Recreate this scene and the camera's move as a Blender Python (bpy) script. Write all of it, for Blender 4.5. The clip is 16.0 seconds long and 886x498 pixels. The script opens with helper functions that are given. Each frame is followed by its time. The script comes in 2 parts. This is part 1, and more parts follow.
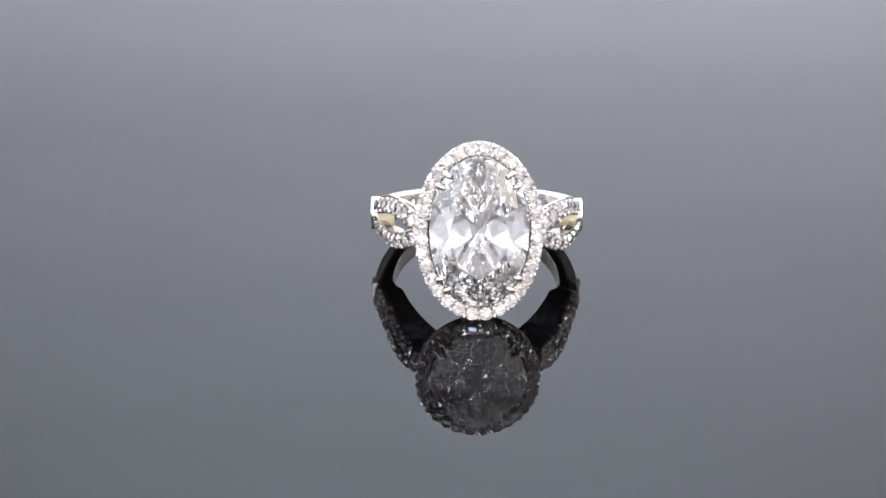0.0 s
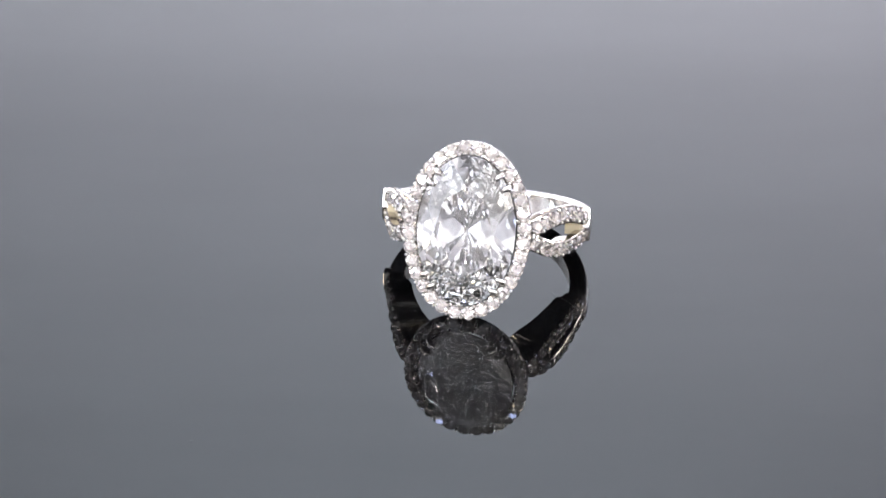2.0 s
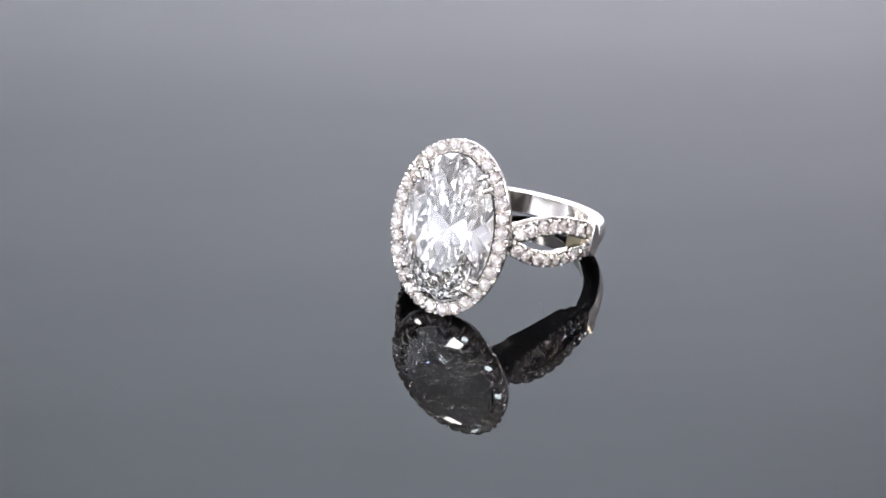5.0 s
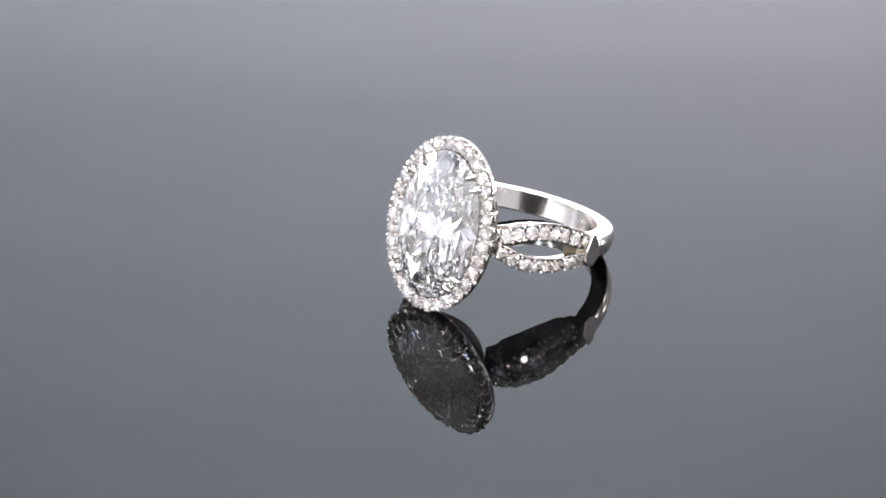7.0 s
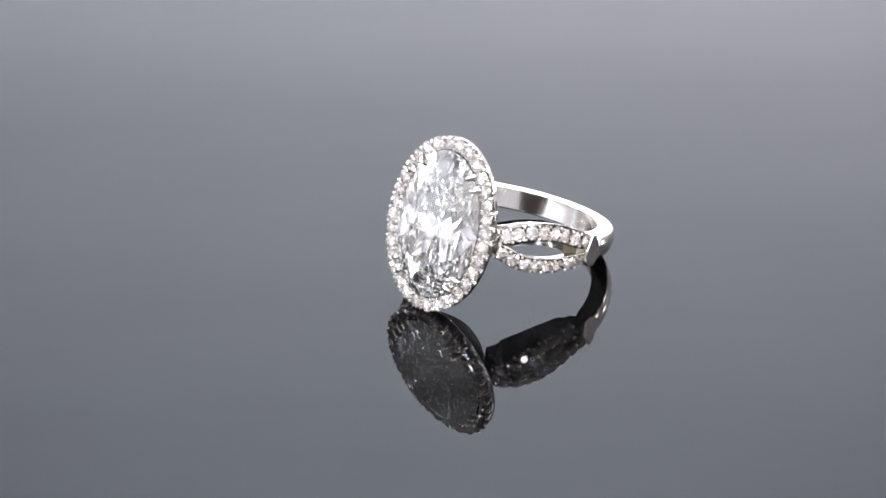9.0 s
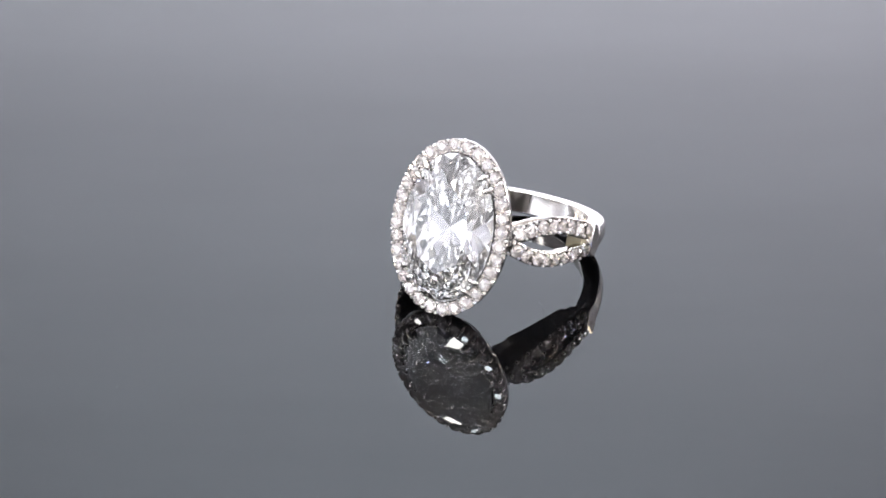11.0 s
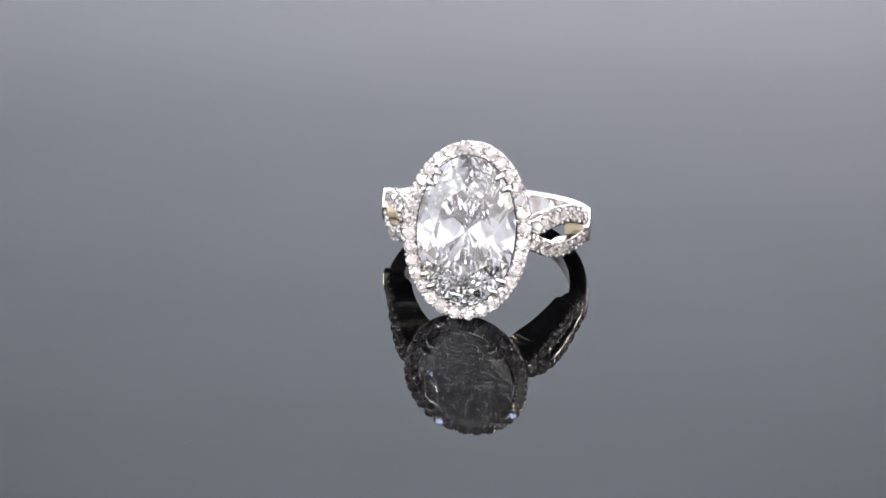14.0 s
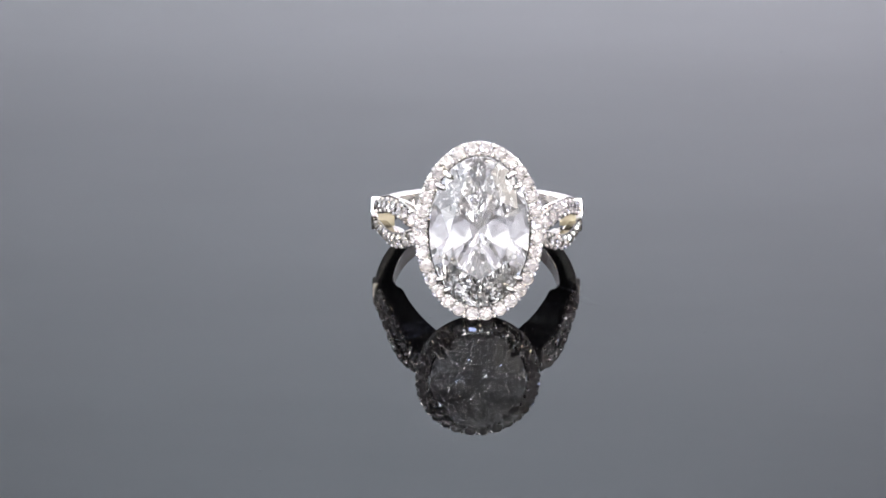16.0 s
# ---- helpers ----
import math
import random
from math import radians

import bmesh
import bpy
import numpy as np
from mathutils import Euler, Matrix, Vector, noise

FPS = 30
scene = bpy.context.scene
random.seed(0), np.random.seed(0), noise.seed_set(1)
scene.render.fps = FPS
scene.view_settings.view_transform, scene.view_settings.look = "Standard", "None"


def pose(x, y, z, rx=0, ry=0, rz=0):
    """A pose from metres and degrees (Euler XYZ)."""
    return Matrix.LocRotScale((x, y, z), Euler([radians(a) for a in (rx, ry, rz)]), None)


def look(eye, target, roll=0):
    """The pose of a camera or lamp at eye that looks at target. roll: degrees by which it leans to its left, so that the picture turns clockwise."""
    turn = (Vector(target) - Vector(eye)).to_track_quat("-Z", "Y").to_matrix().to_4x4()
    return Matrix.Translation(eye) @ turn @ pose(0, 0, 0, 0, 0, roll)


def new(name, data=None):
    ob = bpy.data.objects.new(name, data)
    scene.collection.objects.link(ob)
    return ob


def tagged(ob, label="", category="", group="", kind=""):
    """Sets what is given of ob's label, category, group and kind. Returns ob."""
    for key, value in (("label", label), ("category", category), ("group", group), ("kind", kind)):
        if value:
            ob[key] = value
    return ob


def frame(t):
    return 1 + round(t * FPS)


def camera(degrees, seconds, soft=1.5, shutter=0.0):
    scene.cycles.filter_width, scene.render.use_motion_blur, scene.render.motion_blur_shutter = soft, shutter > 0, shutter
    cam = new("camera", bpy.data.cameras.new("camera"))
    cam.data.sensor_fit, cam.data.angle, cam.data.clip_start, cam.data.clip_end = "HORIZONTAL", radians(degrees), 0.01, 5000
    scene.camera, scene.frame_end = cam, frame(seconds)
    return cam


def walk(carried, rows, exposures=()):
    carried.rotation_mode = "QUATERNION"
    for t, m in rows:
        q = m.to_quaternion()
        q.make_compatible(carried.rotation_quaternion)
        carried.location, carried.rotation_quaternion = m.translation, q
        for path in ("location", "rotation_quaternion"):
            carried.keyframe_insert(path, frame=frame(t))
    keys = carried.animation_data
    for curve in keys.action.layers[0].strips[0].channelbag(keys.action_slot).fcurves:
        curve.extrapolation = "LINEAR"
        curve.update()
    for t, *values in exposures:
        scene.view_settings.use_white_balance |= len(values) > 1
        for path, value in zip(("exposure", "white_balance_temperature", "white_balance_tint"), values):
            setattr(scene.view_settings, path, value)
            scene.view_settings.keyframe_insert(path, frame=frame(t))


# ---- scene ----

MM = 0.0011      # one drawing unit of the ring

# camera: still, on a stand, looking down at the turntable
PITCH, REACH = 28.31, 0.22
EYE = (0.0, -REACH * math.cos(radians(PITCH)), REACH * math.sin(radians(PITCH)))
cam = camera(22.74, 16.0, soft=1.5)
walk(cam, [(0.0, look(EYE, (0, 0, 0))), (16.0, look(EYE, (0, 0, 0)))])

# the turntable's axis, and the ring's place on it at the start
AXIS = (3.21 * MM, -5.18 * MM)
HEAD = (-0.14 * MM, -5.54 * MM, 7.44 * MM)
HEADING, LEAN = 0.3, 18.4
SPEED = -5.70          # degrees a second until the table turns back

# ---- world and light ----
world = bpy.data.worlds.new("world")
scene.world = world
world.use_nodes = True
world.node_tree.nodes["Background"].inputs["Color"].default_value = (0.8, 0.85, 0.95, 1)
world.node_tree.nodes["Background"].inputs["Strength"].default_value = 0.05


def area_lamp(name, eye, target, sx, sy, watts, color=(1, 1, 1), spread=180):
    data = bpy.data.lights.new(name, "AREA")
    data.shape, data.size, data.size_y, data.energy, data.color = "RECTANGLE", sx, sy, watts, color
    data.spread = radians(spread)
    ob = new(name, data)
    ob.matrix_world = look(eye, target)
    return ob


area_lamp("backdrop_lamp", (0.21, 0.50, -0.14), (0.18, 1.10, 0.66), 0.50, 0.16, 23.6, (1.035, 0.96, 1.055))
area_lamp("upper_lamp", (-0.04, 0.35, 1.20), (-0.02, 1.10, 0.70), 0.60, 0.20, 11.4, (0.83, 1.005, 1.085), 130)
area_lamp("front_softbox", (0.0, -0.889, 0.64), (0, 0.051, 0.16), 1.85, 0.92, 3.52, (1.0, 0.965, 0.935))
area_lamp("side_softbox", (-0.791, -0.27, 0.366), (0, 0, 0.06), 1.035, 0.70, 2.6, (0.88, 0.95, 1.07))
area_lamp("side_softbox", (0.80, -0.40, 0.62), (0, 0, 0.06), 0.76, 0.50, 2.1, (1.0, 0.92, 0.80))
# small unseen lamps added round the table, which give the stones their sparks
# warm and blue tints stand in for the colour fire of the diamonds
TONES = ((1.0, 0.96, 0.92), (1.0, 0.86, 0.62), (0.95, 0.97, 1.0), (0.50, 0.60, 1.0), (1.0, 0.97, 0.95), (1.0, 1.0, 0.98), (0.80, 0.92, 1.0))


def lamp_spot(lift, turn):
    """A place 0.8 m from the ring: lift over the table, turn from straight in front towards the right."""
    lift, turn = radians(lift), radians(turn)
    return 0.80 * math.cos(lift) * math.sin(turn), -0.80 * math.cos(lift) * math.cos(turn), 0.80 * math.sin(lift)


SPARK_LAMPS = ((8, 96), (14, -122), (11, 63), (57, 116), (66, -116), (25, -13), (9, 80), (26, -99), (27, -53), (35, 66), (25, 76), (26, -33), (18, 117),
         (38, 49), (21, 28), (17, -63), (18, -76), (3, -33), (19, 50), (43, -69), (8, -100), (23, 8), (25, -113), (49, -29), (45, -51), (42, 29), (19, 89), (59, -55),
         (13, -12), (40, 79), (46, -10), (51, 69), (12, -87), (56, -80), (73, -90), (3, 114), (67, 101), (4, -20), (72, -16), (47, 94), (3, -114))
for k, (lift, turn) in enumerate(SPARK_LAMPS):
    wide = abs(turn) > 60 or lift > 44
    area_lamp("spark_lamp", lamp_spot(lift, turn), (0, 0, 0.006), *((0.054, 0.054, 0.013) if wide else (0.030, 0.030, 0.0048)), TONES[k % 7], 25)
for k in range(12):
    area_lamp("spark_lamp", lamp_spot(54 if k % 2 else 67, 128 + 104 * k / 11), (0, 0, 0.006), 0.050, 0.050, 0.008, TONES[(k * 3) % 7], 25)
# unseen lamp added so that the oval stone's lower kite facet flashes
area_lamp("kite_flash_lamp", lamp_spot(19.9, -4.8), (0, 0, 0.006), 0.105, 0.05, 0.020, (1.0, 0.97, 0.93), 25)
scene.cycles.max_bounces, scene.cycles.glossy_bounces, scene.cycles.transmission_bounces = 20, 20, 20
scene.view_settings.exposure = 0.0


# ---- materials ----
def mat(name, color, rough=0.5, metal=0.0, ior=1.5):
    m = bpy.data.materials.new(name)
    m.use_nodes = True
    b = m.node_tree.nodes["Principled BSDF"]
    b.inputs["Base Color"].default_value = (*color, 1)
    b.inputs["Roughness"].default_value = rough
    b.inputs["Metallic"].default_value = metal
    b.inputs["IOR"].default_value = ior
    return m


def node(m, kind, **values):
    n = m.node_tree.nodes.new(kind)
    for key, value in values.items():
        n.inputs[key].default_value = value
    return n


def polished_metal(name, color, rough, scratch):
    m = mat(name, color, rough, 1.0)
    tree, b = m.node_tree, m.node_tree.nodes["Principled BSDF"]
    where = node(m, "ShaderNodeTexCoord")
    fine = node(m, "ShaderNodeTexNoise", Scale=900.0, Detail=4.0)
    tree.links.new(where.outputs["Object"], fine.inputs["Vector"])
    ramp = node(m, "ShaderNodeMapRange")
    ramp.inputs["To Min"].default_value, ramp.inputs["To Max"].default_value = rough * 0.6, rough * 1.6
    tree.links.new(fine.outputs["Fac"], ramp.inputs["Value"])
    tree.links.new(ramp.outputs["Result"], b.inputs["Roughness"])
    bump = node(m, "ShaderNodeBump", Strength=scratch, Distance=0.00002)
    tree.links.new(fine.outputs["Fac"], bump.inputs["Height"])
    tree.links.new(bump.outputs["Normal"], b.inputs["Normal"])
    return m


def diamond(name, tint):
    m = bpy.data.materials.new(name)
    m.use_nodes = True
    tree = m.node_tree
    tree.nodes.remove(tree.nodes["Principled BSDF"])
    glass = node(m, "ShaderNodeBsdfGlass", Color=(*tint, 1), Roughness=0.0, IOR=2.417)
    tree.links.new(glass.outputs[0], tree.nodes["Material Output"].inputs["Surface"])
    return m


WHITE_GOLD = polished_metal("white_gold", (0.84, 0.80, 0.755), 0.12, 0.10)
# white gold round the small stones, the shade between them put into the colour
SHADED_PAVE_GOLD = polished_metal("shaded_pave_gold", (0.46, 0.435, 0.41), 0.12, 0.15)
BEAD_GOLD = polished_metal("bead_gold", (0.80, 0.76, 0.73), 0.30, 0.10)
WORN_GOLD = polished_metal("worn_gold", (0.40, 0.355, 0.26), 0.42, 0.20)
CLAW_GOLD = polished_metal("claw_gold", (0.52, 0.495, 0.47), 0.22, 0.10)
# dark reflections on the basket's underside are put into this colour
BASKET_SHADE_GOLD = polished_metal("basket_shade_gold", (0.20, 0.19, 0.18), 0.45, 0.30)
DIAMOND = diamond("diamond", (1.0, 1.0, 0.998))
SMALL_DIAMOND = diamond("small_diamond", (0.94, 0.926, 0.914))

PLATE = mat("black_acrylic", (0.0008, 0.0008, 0.0009), 0.0, 0.0, 1.37)


def fabric(name, color, change):
    """Matt cloth or paint; soft level bands in the colour imitate the shade of creases."""
    m = mat(name, color, 0.9)
    tree, b = m.node_tree, m.node_tree.nodes["Principled BSDF"]
    where = node(m, "ShaderNodeTexCoord")
    stretch = node(m, "ShaderNodeMapping", Scale=(0.5, 0.5, 4.0))
    fold_shade = node(m, "ShaderNodeTexNoise", Scale=3.0, Detail=4.0, Roughness=0.6)
    mix = node(m, "ShaderNodeMixRGB", Color1=(*[c * (1 - change) for c in color], 1), Color2=(*[c * (1 + change) for c in color], 1))
    tree.links.new(where.outputs["Object"], stretch.inputs["Vector"])
    tree.links.new(stretch.outputs["Vector"], fold_shade.inputs["Vector"])
    tree.links.new(fold_shade.outputs["Fac"], mix.inputs["Fac"])
    tree.links.new(mix.outputs["Color"], b.inputs["Base Color"])
    return m


WALL = fabric("pale_cloth", (0.72, 0.73, 0.76), 0.12)
GREY_WALL = fabric("grey_cloth", (0.78, 0.77, 0.78), 0.10)
DARK_WALL = fabric("dark_cloth", (0.035, 0.035, 0.037), 0.2)


# ---- mesh helpers ----
def part(name, bm, material, parent=None, label="", smooth=False):
    me = bpy.data.meshes.new(name)
    bmesh.ops.recalc_face_normals(bm, faces=bm.faces)
    for f in bm.faces:
        f.smooth = smooth
    bm.to_mesh(me)
    bm.free()
    me.materials.append(material)
    ob = new(name, me)
    if parent is not None:
        ob.parent = parent
    return tagged(ob, label)


def share(name, mesh, parent, m, label=""):
    ob = new(name, mesh)
    ob.parent = parent
    ob.matrix_basis = m
    return tagged(ob, label)


def sweep(bm, rings, closed):
    """Skin a list of cross-sections (lists of points)."""
    vs = [[bm.verts.new(p) for p in ring] for ring in rings]
    n = len(vs[0])
    for i in range(len(vs) - (0 if closed else 1)):
        a, b = vs[i], vs[(i + 1) % len(vs)]
        for j in range(n):
            bm.faces.new((a[j], a[(j + 1) % n], b[(j + 1) % n], b[j]))
    if not closed:
        bm.faces.new(vs[0][::-1])
        bm.faces.new(vs[-1])


def box(bm, lo, hi):
    r = bmesh.ops.create_cube(bm, size=1.0)["verts"]
    for v in r:
        for k in range(3):
            v.co[k] = lo[k] if v.co[k] < 0 else hi[k]


def brilliant(a, b, crown, pavilion, girdle, table=0.57, kite=0.80, low=0.22):
    """A brilliant cut: table, stars, kites, girdle, mains and halves; table up (+z)."""
    bm = bmesh.new()
    h, p = crown, pavilion
    q = math.cos(radians(22.5))

    def at(r, deg, z):
        t = radians(deg)
        return bm.verts.new((a * r * math.cos(t), b * r * math.sin(t), z))
    T = [at(table / q * 0.97, 45 * k, h) for k in range(8)]
    rt = table / q * 0.97
    K = [at(kite, 45 * k + 22.5, h * (1 - kite * q) / (1 - rt)) for k in range(8)]
    G = [at(1, 22.5 * k, 0) for k in range(16)]
    B = [at(1, 22.5 * k, -girdle) for k in range(16)]
    L = [at(low, 45 * k + 22.5, -girdle - p * (1 - low * q)) for k in range(8)]
    C = bm.verts.new((0, 0, -girdle - p))
    f = bm.faces.new
    f(T)
    for k in range(8):
        n, g0, g1, g2 = (k + 1) % 8, 2 * k, 2 * k + 1, (2 * k + 2) % 16
        f((T[k], T[n], K[k]))
        f((T[k], K[k - 1], G[g0], K[k]))
        f((K[k], G[g0], G[g1]))
        f((K[k], G[g1], G[g2]))
        f((G[g0], B[g0], B[g1], G[g1]))
        f((G[g1], B[g1], B[g2], G[g2]))
        f((C, L[k], B[g0], L[k - 1]))
        f((L[k], B[g1], B[g0]))
        f((L[k], B[g2], B[g1]))
    return bm


def oval_brilliant(a, b, crown, pavilion, girdle, keel):
    """A long oval cut: table, stars, kites and girdle above, mains and split halves below."""
    bm = bmesh.new()
    q = math.cos(radians(22.5))
    table, kite = 0.60, 0.83

    def at(r, deg, z, k=0.0):
        t = radians(deg)
        return bm.verts.new((a * r * math.cos(t), math.sin(t) * ((b - k) * r + k), z))
    f = bm.faces.new
    T = [at(table, 45 * k, crown) for k in range(8)]
    # the kites at the two ends are slimmer than the rest
    lean = [6.0 if k in (1, 5) else -6.0 if k in (2, 6) else 0.0 for k in range(8)]
    K = [at(kite, 45 * k + 22.5 + lean[k], crown * (1 - kite * math.cos(radians(22.5 - abs(lean[k])))) / (1 - table)) for k in range(8)]
    L = [at(0.30, 45 * k + 22.5, -girdle - pavilion * (1 - 0.30 * q), keel * 0.5) for k in range(8)]
    C = bm.verts.new((0, 0, -girdle - pavilion))
    G = [at(1, 11.25 * k, 0) for k in range(32)]
    B = [at(1, 11.25 * k, -girdle) for k in range(32)]

    def level(v, p0, p1, p2):
        """Drop v onto the plane of three corners, so that a facet with a round edge stays flat."""
        n = (p1.co - p0.co).cross(p2.co - p0.co)
        v.co.z = p0.co.z - (n.x * (v.co.x - p0.co.x) + n.y * (v.co.y - p0.co.y)) / n.z
    for k in range(16):
        i, j, m = 2 * k, 2 * k + 1, (2 * k + 2) % 32
        level(G[j], K[k // 2], G[i], G[m])
        level(B[j], L[k // 2], B[i], B[m])
        if G[j].co.z - B[j].co.z < girdle * 0.3:
            mid = (G[j].co.z + B[j].co.z) / 2
            G[j].co.z, B[j].co.z = mid + girdle * 0.15, mid - girdle * 0.15
    f(T)
    for k in range(8):
        n = (k + 1) % 8
        g = [(4 * k + j) % 32 for j in range(5)]
        f((T[k], T[n], K[k]))
        f((T[k], K[k - 1], G[g[0]], K[k]))
        f((C, L[k], B[g[0]], L[k - 1]))
        for j in (0, 2):
            f((K[k], G[g[j]], G[g[j + 1]], G[g[j + 2]]))
            f((L[k], B[g[j + 2]], B[g[j + 1]], B[g[j]]))
    for k in range(32):
        f((G[k], B[k], B[(k + 1) % 32], G[(k + 1) % 32]))
    return bm


# ---- the room: plain walls round the table ----
def panel(name, lo, hi, label, material=WALL):
    bm = bmesh.new()
    box(bm, lo, hi)
    return tagged(part(name, bm, material), label, name.split("_")[0], kind="structure")


S, TOP, LOW = 1.1, 1.3, -0.35
panel("wall_north", (-S, S, LOW), (S, S + 0.02, TOP), "plain pale grey wall behind the table")
panel("wall_south", (-S, -S - 0.02, LOW), (S, -S, TOP), "plain pale wall facing the table", GREY_WALL)
panel("wall_east", (S, -S, LOW), (S + 0.02, S, TOP), "plain pale side wall", GREY_WALL)
panel("wall_west", (-S - 0.02, -S, LOW), (-S, S, TOP), "plain pale side wall", GREY_WALL)
panel("ceiling", (-S, -S, TOP), (S, S, TOP + 0.02), "plain pale ceiling over the table", GREY_WALL)
panel("floor", (-S, -S, LOW - 0.02), (S, S, LOW), "plain dark grey floor", DARK_WALL)


# ---- turntable ----
def turntable():
    root = new("turntable")
    tagged(root, "glossy black acrylic turntable plate, slowly turning", "turntable")
    root.location = (AXIS[0], AXIS[1], 0)
    bm = bmesh.new()
    R, n = 0.155, 128
    prof = [(R - 0.004, -0.012), (R, -0.0115), (R, -0.0012), (R - 0.0012, 0.0)]
    rings = [[(r * math.cos(2 * math.pi * i / n), r * math.sin(2 * math.pi * i / n), z) for i in range(n)] for r, z in prof]
    vs = [[bm.verts.new(p) for p in ring] for ring in rings]
    for a, b in zip(vs, vs[1:]):
        for i in range(n):
            bm.faces.new((a[i], a[(i + 1) % n], b[(i + 1) % n], b[i]))
    bm.faces.new(vs[0][::-1])
    bm.faces.new(vs[-1])
    part("plate", bm, PLATE, root, "mirror-polished black acrylic plate")
    bm = bmesh.new()
    for v in bmesh.ops.create_cone(bm, cap_ends=True, segments=64, radius1=0.045, radius2=0.05, depth=0.018)["verts"]:
        v.co.z -= 0.0215
    part("hub", bm, mat("grey_hub", (0.2, 0.2, 0.21), 0.4), root, "round grey hub under the plate")
    return root


def pedestal():
    bm = bmesh.new()
    r = bmesh.ops.create_cone(bm, cap_ends=True, segments=64, radius1=0.12, radius2=0.12, depth=LOW * -1 - 0.0305)["verts"]
    for v in r:
        v.co += Vector((AXIS[0], AXIS[1], LOW / 2 - 0.01525))
    ob = part("pedestal", bm, mat("grey_pedestal", (0.3, 0.3, 0.31), 0.6))
    return tagged(ob, "plain grey round stand under the turntable", "stand")


# ---- the ring: x across, y from the head back to the band, z along the finger; origin at the head's centre ----
HALO_A, HALO_B = 5.52 * MM, 7.72 * MM
STONE_A, STONE_B = 4.25 * MM, 6.50 * MM


def ring():
    root = new("engagement_ring")
    tagged(root, "white gold split-shank ring with large oval diamond and pave halo", "ring")

    # halo frame: an oval rim, flat front, polished side, its edge notched between the stones
    count, r, steps = 32, 0.60 * MM, 10
    a, b = HALO_A - 0.57 * MM, HALO_B - 0.57 * MM
    turns = [2 * math.pi * k / 2000 for k in range(2001)]
    run = [0.0]
    for t, u in zip(turns, turns[1:]):
        run.append(run[-1] + math.hypot(a * (math.cos(u) - math.cos(t)), b * (math.sin(u) - math.sin(t))))

    def along_oval(f):
        return turns[next(i for i, v in enumerate(run) if v >= run[-1] * f)]

    bm = bmesh.new()
    rings = []
    for i in range(count * steps):
        t = along_oval(i / (count * steps))
        c, s = math.cos(t), math.sin(t)
        nx, nz = c / HALO_A, s / HALO_B
        L = math.hypot(nx, nz)
        nx, nz = nx / L, nz / L
        phase = abs((i / steps + 0.5) % 1.0 - 0.5)
        notch = max(0.0, 1 - phase / 0.26)
        ring_ = []
        for off, y, cut in ((-0.57, 0.62, 0), (-0.40, 0.48, 0), (-0.31, 0.41, 0.06), (-0.26, 0.46, 0.15), (-0.07, 0.48, 0.28), (-0.05, 0.62, 0.28), (-0.06, 0.70, 0.03), (-0.07, 0.96, 0), (-0.16, 1.06, 0), (-1.05, 0.90, 0),
                            (-1.19, 0.35, 0), (-1.14, 0.12, 0), (-0.95, 0.30, 0), (-0.74, 0.48, 0)):
            o = off - cut * notch
            ring_.append((HALO_A * c + nx * o * MM, y * MM, HALO_B * s + nz * o * MM))
        rings.append(ring_)
    sweep(bm, rings, True)
    halo = part("halo", bm, SHADED_PAVE_GOLD, root, "white gold oval halo set with small diamonds")

    # halo stones
    bm = brilliant(r, r, 0.19 * MM, 0.51 * MM, 0.03 * MM, table=0.54, kite=0.79)
    stone = part("pave_stone", bm, SMALL_DIAMOND, halo)
    face = pose(0, 0, 0, 90, 0, 0)
    spots = []
    for k in range(count):
        t = along_oval((k + 0.5) / count)
        spots.append((a * math.cos(t), b * math.sin(t)))
    for k, (x, z) in enumerate(spots):
        m = Matrix.Translation((x, 0.02 * MM, z)) @ face @ pose(0, 0, 0, random.uniform(-7, 7), random.uniform(-7, 7), random.uniform(0, 45))
        if k == 0:
            stone.matrix_basis = m
        else:
            share("pave_stone", stone.data, halo, m)

    # beads between the halo stones
    bm = bmesh.new()
    bmesh.ops.create_icosphere(bm, subdivisions=2, radius=0.12 * MM)
    for v in bm.verts:
        v.co.y *= 4.4 if v.co.y > 0 else 1.0
    bead = part("bead", bm, BEAD_GOLD, halo, smooth=True)
    first = True
    for k in range(count):
        x0, z0 = spots[k]
        x1, z1 = spots[(k + 1) % count]
        x, z = (x0 + x1) / 2, (z0 + z1) / 2
        d = Vector((x / HALO_A ** 2, 0, z / HALO_B ** 2)).normalized()
        for side in (-0.45, 0.45):
            m = Matrix.Translation(Vector((x, 0.02 * MM, z)) + d * side * MM)
            if first:
                bead.matrix_basis, first = m, False
            else:
                share("bead", bead.data, halo, m)

    # the centre stone
    bm = oval_brilliant(STONE_A, STONE_B, 1.15 * MM, 3.6 * MM, 0.22 * MM, 2.0 * MM)
    stone = part("oval_diamond", bm, DIAMOND, root, "large clear oval brilliant-cut diamond")
    stone.matrix_basis = Matrix.Translation((0, -0.20 * MM, 0)) @ face

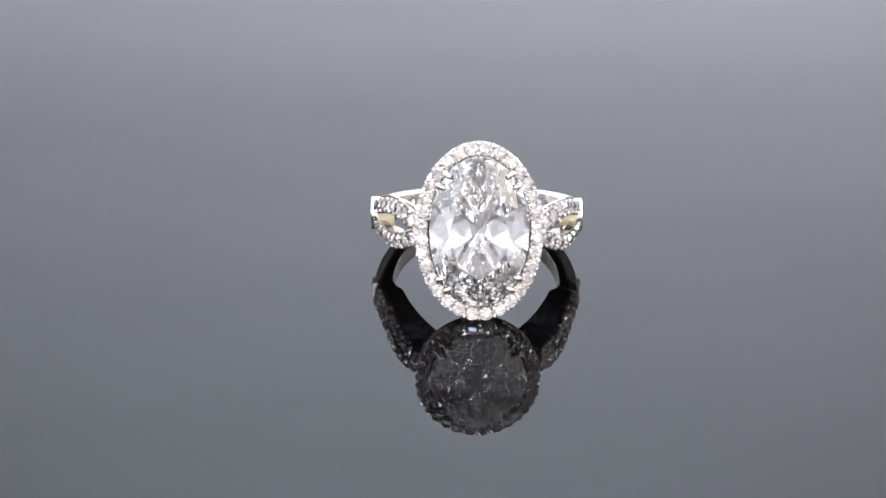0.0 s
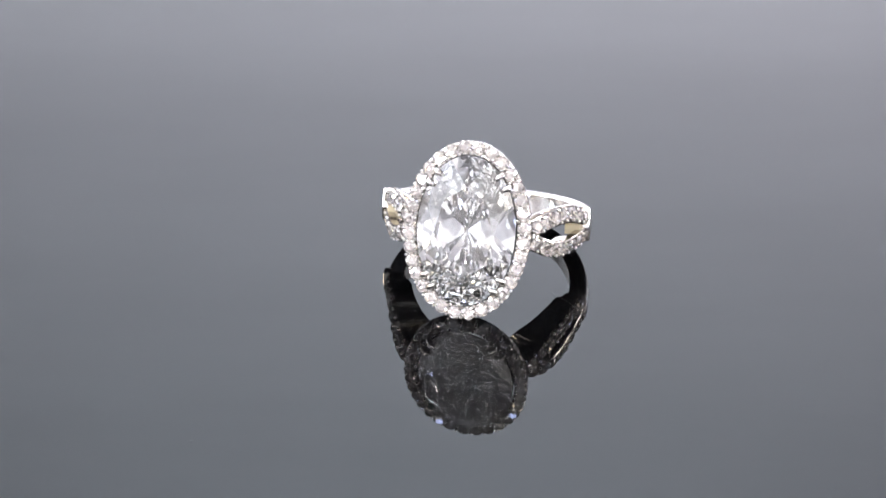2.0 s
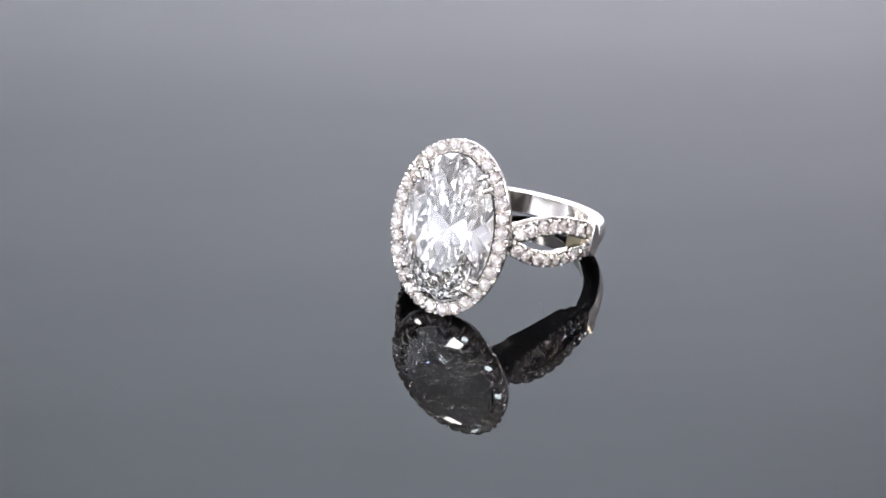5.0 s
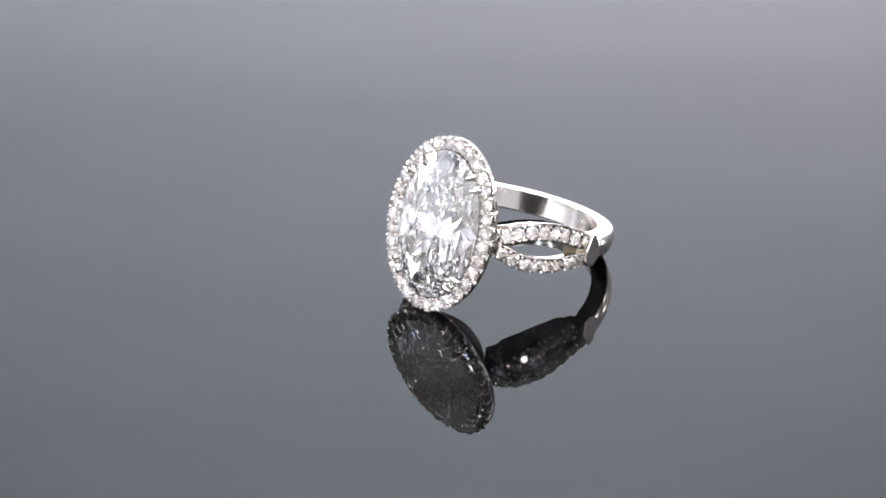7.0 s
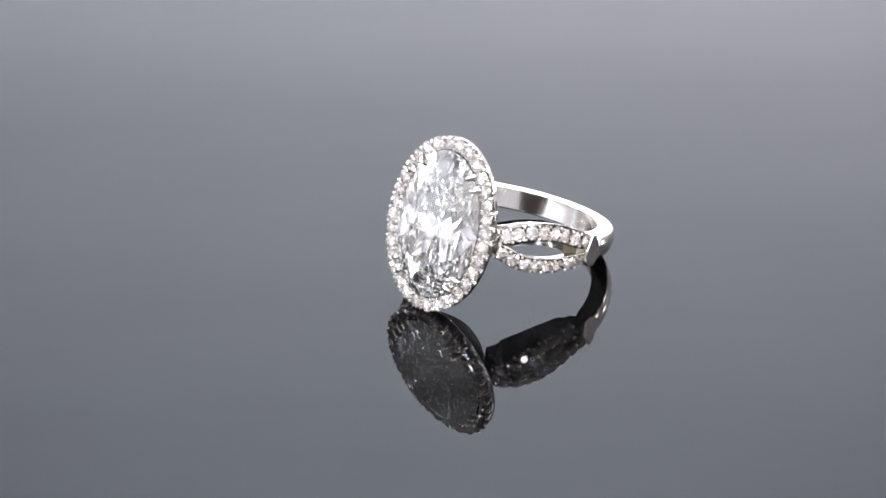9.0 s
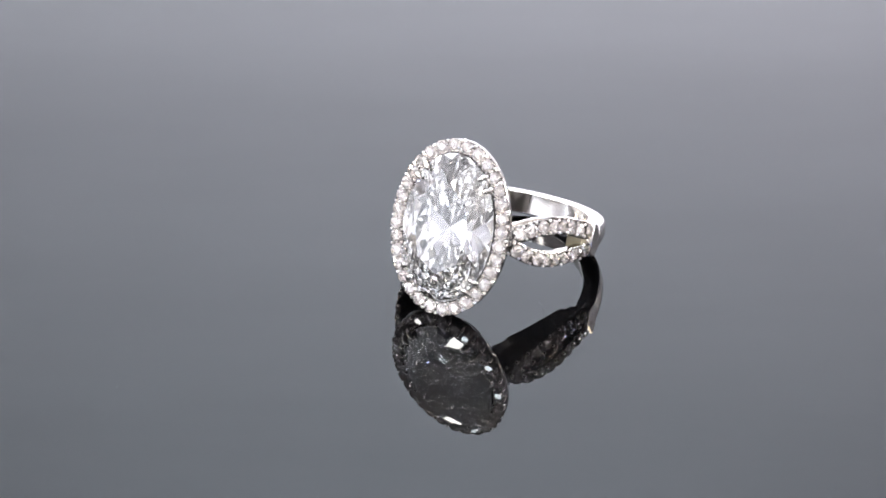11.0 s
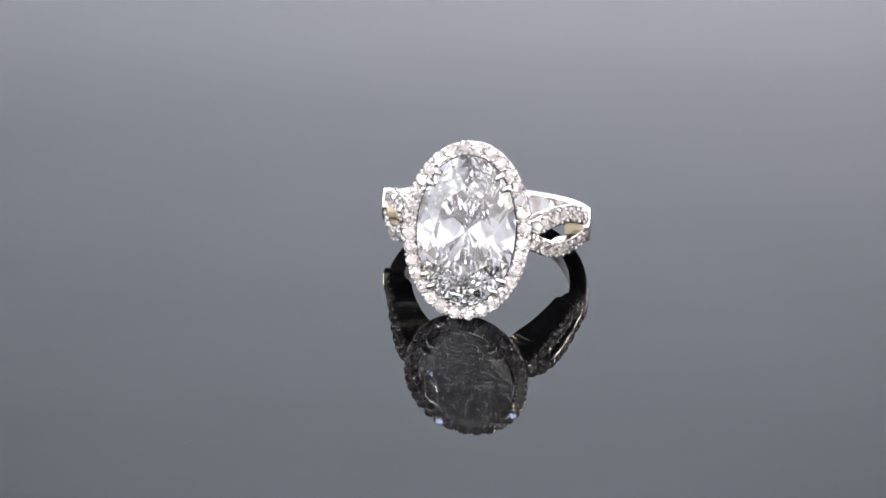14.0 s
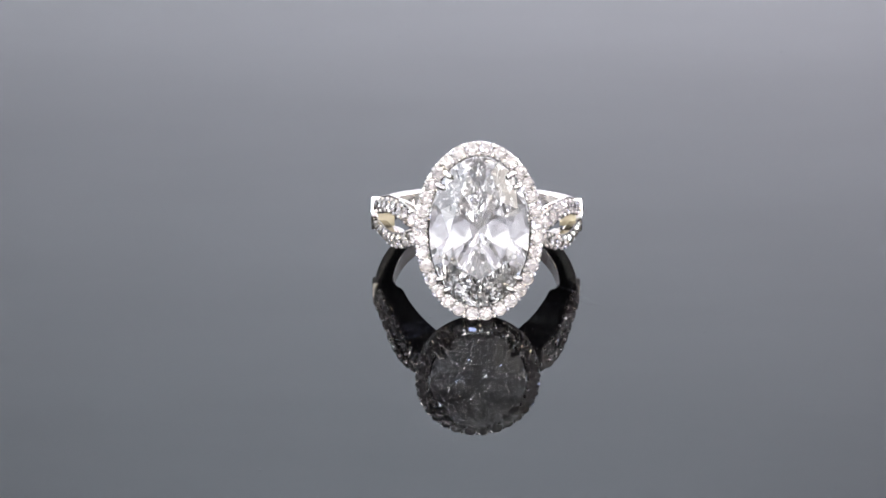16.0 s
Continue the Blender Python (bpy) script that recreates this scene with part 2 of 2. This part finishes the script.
    # claws
    for sx in (-1, 1):
        for sz in (-1, 1):
            for deg in (38, 50):
                t = radians(deg)
                p = Vector((sx * STONE_A * math.cos(t), 0, sz * STONE_B * math.sin(t)))
                d = Vector((p.x / STONE_A ** 2, 0, p.z / STONE_B ** 2)).normalized()
                path = [p + d * 0.25 * MM + Vector((0, 1.4 * MM, 0)), p + d * 0.25 * MM + Vector((0, 0.0, 0)),
                        p + d * 0.10 * MM + Vector((0, -0.42 * MM, 0)), p - d * 0.28 * MM + Vector((0, -0.60 * MM, 0)), p - d * 0.50 * MM + Vector((0, -0.70 * MM, 0))]
                radii = (0.27, 0.27, 0.29, 0.25, 0.07)
                side = d.cross(Vector((0, 1, 0)))
                rings = []
                for i, c in enumerate(path):
                    along = (path[min(i + 1, 4)] - path[max(i - 1, 0)]).normalized()
                    up = side.cross(along)
                    rings.append([c + (side * math.cos(w) + up * math.sin(w)) * radii[i] * MM for w in [2 * math.pi * j / 10 for j in range(10)]])
                bm = bmesh.new()
                sweep(bm, rings, False)
                part("claw", bm, CLAW_GOLD, root, smooth=True)

    # basket under the stone: a rounded cup, its dark reflections put into the colour
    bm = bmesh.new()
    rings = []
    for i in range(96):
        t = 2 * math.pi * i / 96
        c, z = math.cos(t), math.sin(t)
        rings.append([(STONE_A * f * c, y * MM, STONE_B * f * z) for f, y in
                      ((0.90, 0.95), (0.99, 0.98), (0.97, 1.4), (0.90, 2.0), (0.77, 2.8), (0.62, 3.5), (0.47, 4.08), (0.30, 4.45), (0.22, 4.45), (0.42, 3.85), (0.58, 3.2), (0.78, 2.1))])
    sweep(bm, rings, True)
    part("basket", bm, BASKET_SHADE_GOLD, root, "rough grey gold basket under the stone, shade put into its colour", smooth=True)

    # its polished lining, added to throw light back into the stone
    bm = bmesh.new()
    rings = []
    for i in range(96):
        t = 2 * math.pi * i / 96
        c, z = math.cos(t), math.sin(t)
        rings.append([(STONE_A * f * c, y * MM, STONE_B * f * z) for f, y in
                      ((0.895, 0.96), (0.775, 2.09), (0.575, 3.18), (0.415, 3.83), (0.215, 4.42), (0.195, 4.40), (0.395, 3.76), (0.555, 3.10), (0.755, 2.00), (0.875, 0.94))])
    sweep(bm, rings, True)
    part("reflector_lining", bm, WHITE_GOLD, root, "added polished lining that throws light back into the stone", smooth=True)

    # band: a round hoop from shoulder to shoulder, let into the steps at its ends
    CY, INNER, OUTER, HALF_WIDE = 10.85, 7.6, 9.36, 1.02
    bm = bmesh.new()
    rings = []
    n = 160
    for i in range(n + 1):
        t = radians(-9) + radians(198) * i / n
        ro, h = OUTER - 0.06 * max(0.0, math.sin(t)), HALF_WIDE
        if math.sin(t) < 0.02:
            ro, h = OUTER - 0.45, HALF_WIDE - 0.12
        half = [(INNER, 0.0), (INNER, h - 0.16), (INNER, h - 0.10), (INNER + 0.03, h - 0.03), (INNER + 0.10, h), (INNER + 0.16, h),
                (ro - 0.42, h), (ro - 0.36, h), (ro - 0.24, h - 0.06), (ro - 0.17, h - 0.20), (ro - 0.08, h * 0.50), (ro - 0.02, h * 0.22), (ro, 0.0)]
        prof = half + [(r, -z) for r, z in half[-2:0:-1]]
        rings.append([Vector((r * math.cos(t), CY + r * math.sin(t), z)) * MM for r, z in prof])
    sweep(bm, rings, False)
    part("band", bm, WHITE_GOLD, root, "plain polished white gold band", smooth=True)

    # split shoulders: two pave strands a side, from the step on the band to the halo
    def smooth_row(row, f):
        """Catmull-Rom through the row at f from 0 to 1."""
        q = f * (len(row) - 1)
        i = min(int(q), len(row) - 2)
        u = q - i
        p0, p1, p2, p3 = (row[min(max(i + k, 0), len(row) - 1)] for k in (-1, 0, 1, 2))
        return 0.5 * (2 * p1 + (p2 - p0) * u + (2 * p0 - 5 * p1 + 4 * p2 - p3) * u * u + (3 * p1 - p0 - 3 * p2 + p3) * u ** 3)

    plan_x = [8.96, 8.95, 8.60, 8.05, 7.40, 6.70, 5.90, 4.60]
    plan_y = [10.15, 9.30, 8.10, 6.45, 4.65, 3.30, 2.25, 1.20]
    rise = [0.76, 0.86, 1.06, 1.36, 1.38, 1.18, 0.76, 0.28]

    def strand(sx, sz):
        steps = 48
        back = 0.30 if sx < 0 else 0.0
        sag = -0.08 if sz > 0 else 0.10
        tuck, tilt = (0.20, 0.15) if sx < 0 else (0.0, 0.0)
        pts = [Vector((sx * (smooth_row(plan_x, i / steps) - tuck * math.sin(math.pi * i / steps)), smooth_row(plan_y, i / steps) + back * (1 - i / steps), -0.24 + tilt - sag * math.sin(math.pi * i / steps) + sz * smooth_row(rise, i / steps))) * MM for i in range(steps + 1)]
        bm = bmesh.new()
        rings, frames = [], []
        for i, p in enumerate(pts):
            along = (pts[min(i + 1, steps)] - pts[max(i - 1, 0)]).normalized()
            out = Vector((-sx * along.y, sx * along.x, 0)).normalized()
            up = out.cross(along).normalized()
            up = -up if up.z < 0 else up
            lean = radians(14 * sz)
            out, up = out * math.cos(lean) + up * math.sin(lean), up * math.cos(lean) - out * math.sin(lean)
            frames.append((p, out, up, along))
            inner = Vector((p.x, p.y - CY * MM, 0))
            depth = max(0.9 * MM, min((2.3 if sz > 0 else 4.0) * MM, inner.length - (INNER if sz > 0 else 7.6 - 0.8 * min(1.0, 4 * i / steps)) * MM))
            a = 0.73 * MM
            slim = 0.92 - 0.55 * min(1.0, max(0.0, depth / MM - 1.4) / 1.5)
            rings.append([p + up * a - out * 0.10 * MM, p + up * (a - 0.10 * MM) - out * 0.02 * MM, p + up * 0.28 * MM - out * 0.27 * MM, p - out * 0.52 * MM,
                          p - up * 0.28 * MM - out * 0.27 * MM, p - up * (a - 0.10 * MM) - out * 0.02 * MM, p - up * a - out * 0.10 * MM,
                          p - up * a * (slim if sz > 0 else 1.0) - out * depth,
                          p + up * a * (slim if sz > 0 else -0.93) - out * depth,
                          p + up * a * (0.93 if sz > 0 else -0.90) - out * min(1.15 * MM, depth * 0.92),
                          p + up * a * (0.96 if sz > 0 else 0.75) - out * min(0.75 * MM, depth * 0.9)])
        sweep(bm, rings, False)
        ob = part("strand", bm, SHADED_PAVE_GOLD, root, "white gold split strand set with small diamonds")
        if sz > 0:
            # polished rim above the stones, which parts from them and runs in behind the halo
            rings = []
            for i, (p, out, up, along) in enumerate(frames):
                f = i / steps
                high = 0.80 + 0.10 * math.sin(math.pi * min(1.0, 0.15 + f * 0.9) * 0.5) + 0.55 * max(0.0, f - 0.55)
                back_in = 2.6 * max(0.0, f - 0.55)
                q = p - out * back_in * MM
                rings.append([q + (up * u + out * o) * MM for u, o in
                              ((0.71, -0.16), (0.735, 0.0), (high - 0.06, 0.02), (high - 0.02, -0.02), (high, -0.10), (high - 0.03, -0.24), (high - 0.30, -0.95), (0.45, -0.95), (0.45, -0.16))])
            bm = bmesh.new()
            sweep(bm, rings, False)
            part("rim", bm, WHITE_GOLD, ob, "smooth polished rim")
        r = 0.61 * MM
        run = [0.0]
        for p, q in zip(pts, pts[1:]):
            run.append(run[-1] + (q - p).length)
        base, bead, count = None, None, 9
        for k in range(count):
            want = run[-1] * (0.06 + 0.90 * k / (count - 1))
            i = next(j for j, v in enumerate(run) if v >= want)
            p, out, up, along = frames[i]
            turn = Matrix((along, out.cross(along), out)).transposed().to_4x4()
            m = Matrix.Translation(p + out * 0.10 * MM) @ turn @ pose(0, 0, 0, random.uniform(-6, 6), random.uniform(-6, 6), random.uniform(0, 45))
            if base is None:
                base = part("pave_stone", brilliant(r, r, 0.195 * MM, 0.52 * MM, 0.03 * MM, table=0.54, kite=0.79), SMALL_DIAMOND, ob)
                base.matrix_basis = m
            else:
                share("pave_stone", base.data, ob, m)
            if k == count - 1:
                continue
            j = min(steps, next(j for j, v in enumerate(run) if v >= want + run[-1] * 0.45 / (count - 1)))
            p, out, up, along = frames[j]
            for side in (-0.52, 0.52):
                m = Matrix.Translation(p + up * side * MM + out * 0.10 * MM)
                if bead is None:
                    bm = bmesh.new()
                    bmesh.ops.create_icosphere(bm, subdivisions=2, radius=0.125 * MM)
                    bead = part("bead", bm, BEAD_GOLD, ob, smooth=True)
                    bead.matrix_basis = m
                else:
                    share("bead", bead.data, ob, m)
        return ob

    def bridge(sx):
        """The recessed block that joins the two strands behind the opening."""
        bm = bmesh.new()
        rings = []
        for f in (0.08, 0.12, 0.17, 0.205):
            x, y = sx * smooth_row(plan_x, f), smooth_row(plan_y, f)
            rings.append([Vector((x - sx * o, y, z)) * MM for o, z in ((0.16, 0.45), (0.12, -0.24), (0.16, -0.95), (1.5, -0.95), (1.5, 0.45))])
        sweep(bm, rings, False)
        part("bridge", bm, WORN_GOLD, root, "yellowish worn gold bridge")

    def shoulder_tip(sx):
        """The pointed step in which the set shoulder ends on the plain band."""
        line = [(9.90, 1.36), (10.55, 1.22), (11.75, -0.42), (10.75, -1.66), (10.05, -1.66)]
        lift = (0.04, 0.02, 0.06, 0.08, 0.10)

        def at(y, z, r):
            y, z = (y + 0.35, z + 0.15) if sx < 0 else (y, z)
            return bm.verts.new(Vector((sx * math.sqrt(r * r - (y - CY) ** 2), y, z)) * MM)
        bm = bmesh.new()
        low = [at(y, z, OUTER - 0.7) for y, z in line]
        edge = [at(y, z, OUTER + d) for d, (y, z) in zip(lift, line)]
        start, low_start = at(9.42, -0.30, OUTER + 0.16), at(9.42, -0.30, OUTER - 0.7)
        for p, q in ((0, 1), (1, 2), (2, 3), (3, 4)):
            bm.faces.new((low[p], low[q], edge[q], edge[p]))
        bm.faces.new((edge[0], edge[1], start))
        bm.faces.new((edge[1], edge[2], start))
        bm.faces.new((start, edge[2], edge[3]))
        bm.faces.new((start, edge[3], edge[4]))
        bm.faces.new((low[0], edge[0], start, low_start))
        bm.faces.new((low_start, start, edge[4], low[4]))
        bm.faces.new((low[0], low_start, low[4], low[3], low[2], low[1]))
        bmesh.ops.bevel(bm, geom=bm.edges[:], offset=0.08 * MM, segments=1, affect="EDGES")
        part("shoulder_tip", bm, WHITE_GOLD, root, "pointed polished step at the shoulder's end")

    for sx in (-1, 1):
        bridge(sx)
        shoulder_tip(sx)
        for sz in (-1, 1):
            strand(sx, sz)
    return root


# ---- dust on the plate ----
def fibre():
    """A thin hair that lies on the plate beside the ring and turns with it."""
    pts = [(6.7, -1.6, 0.05), (7.6, -2.55, 0.22), (8.5, -3.5, 0.35), (9.5, -4.5, 0.22), (10.4, -5.2, 0.03)]
    bm = bmesh.new()
    rings = []
    for i, p in enumerate(pts):
        along = (Vector(pts[min(i + 1, 4)]) - Vector(pts[max(i - 1, 0)])).normalized()
        side = along.cross(Vector((0, 0, 1))).normalized()
        up = side.cross(along)
        rings.append([(Vector(p) + (side * math.cos(w) + up * math.sin(w)) * 0.006) * MM for w in [2 * math.pi * j / 6 for j in range(6)]])
    sweep(bm, rings, False)
    ob = part("fibre", bm, mat("grey_fibre", (0.02, 0.02, 0.022), 0.6), smooth=True)
    return tagged(ob, "fine grey hair lying on the black plate", "fibre")


def specks():
    """A few grains of dust."""
    bm = bmesh.new()
    rnd = random.Random(4)
    spots = [(-17.2, -30.5, 0.045), (-4.3, -7.1, 0.045), (19.0, -9.6, 0.03)]
    spots += [(rnd.uniform(-45, 45), rnd.uniform(-35, 60), rnd.uniform(0.012, 0.025)) for k in range(60)]
    for x, y, r in spots:
        v = bmesh.ops.create_icosphere(bm, subdivisions=1, radius=r * MM)["verts"]
        a = rnd.uniform(0, 3)
        for q in v:
            q.co.x *= 1.9
            q.co = Matrix.Rotation(a, 3, "Z") @ q.co + Vector((x, y, r * 0.8)) * MM
    ob = part("dust", bm, mat("pale_dust", (0.05, 0.05, 0.055), 0.8))
    return tagged(ob, "scattered pale grains of dust on the black plate", "dust", kind="stuff")


table = turntable()
hair, dust = fibre(), specks()
pedestal()
jewel = ring()


def motions():
    def angle(t):
        s = t if t < 8 else 16 - t
        return SPEED * min(s, 7.82)
    def placed(t):
        turn = Matrix.Translation((AXIS[0], AXIS[1], 0)) @ pose(0, 0, 0, 0, 0, angle(t))
        return turn
    times = [0, 2, 4, 6, 7, 7.5, 7.7, 7.82, 8.0, 8.18, 8.3, 8.5, 9, 10, 12, 14, 16]
    for thing in (table, hair, dust):
        walk(thing, [(t, placed(t)) for t in times])
    walk(jewel, [(t, placed(t) @ pose(*HEAD, -LEAN, 0, HEADING)) for t in times])


motions()
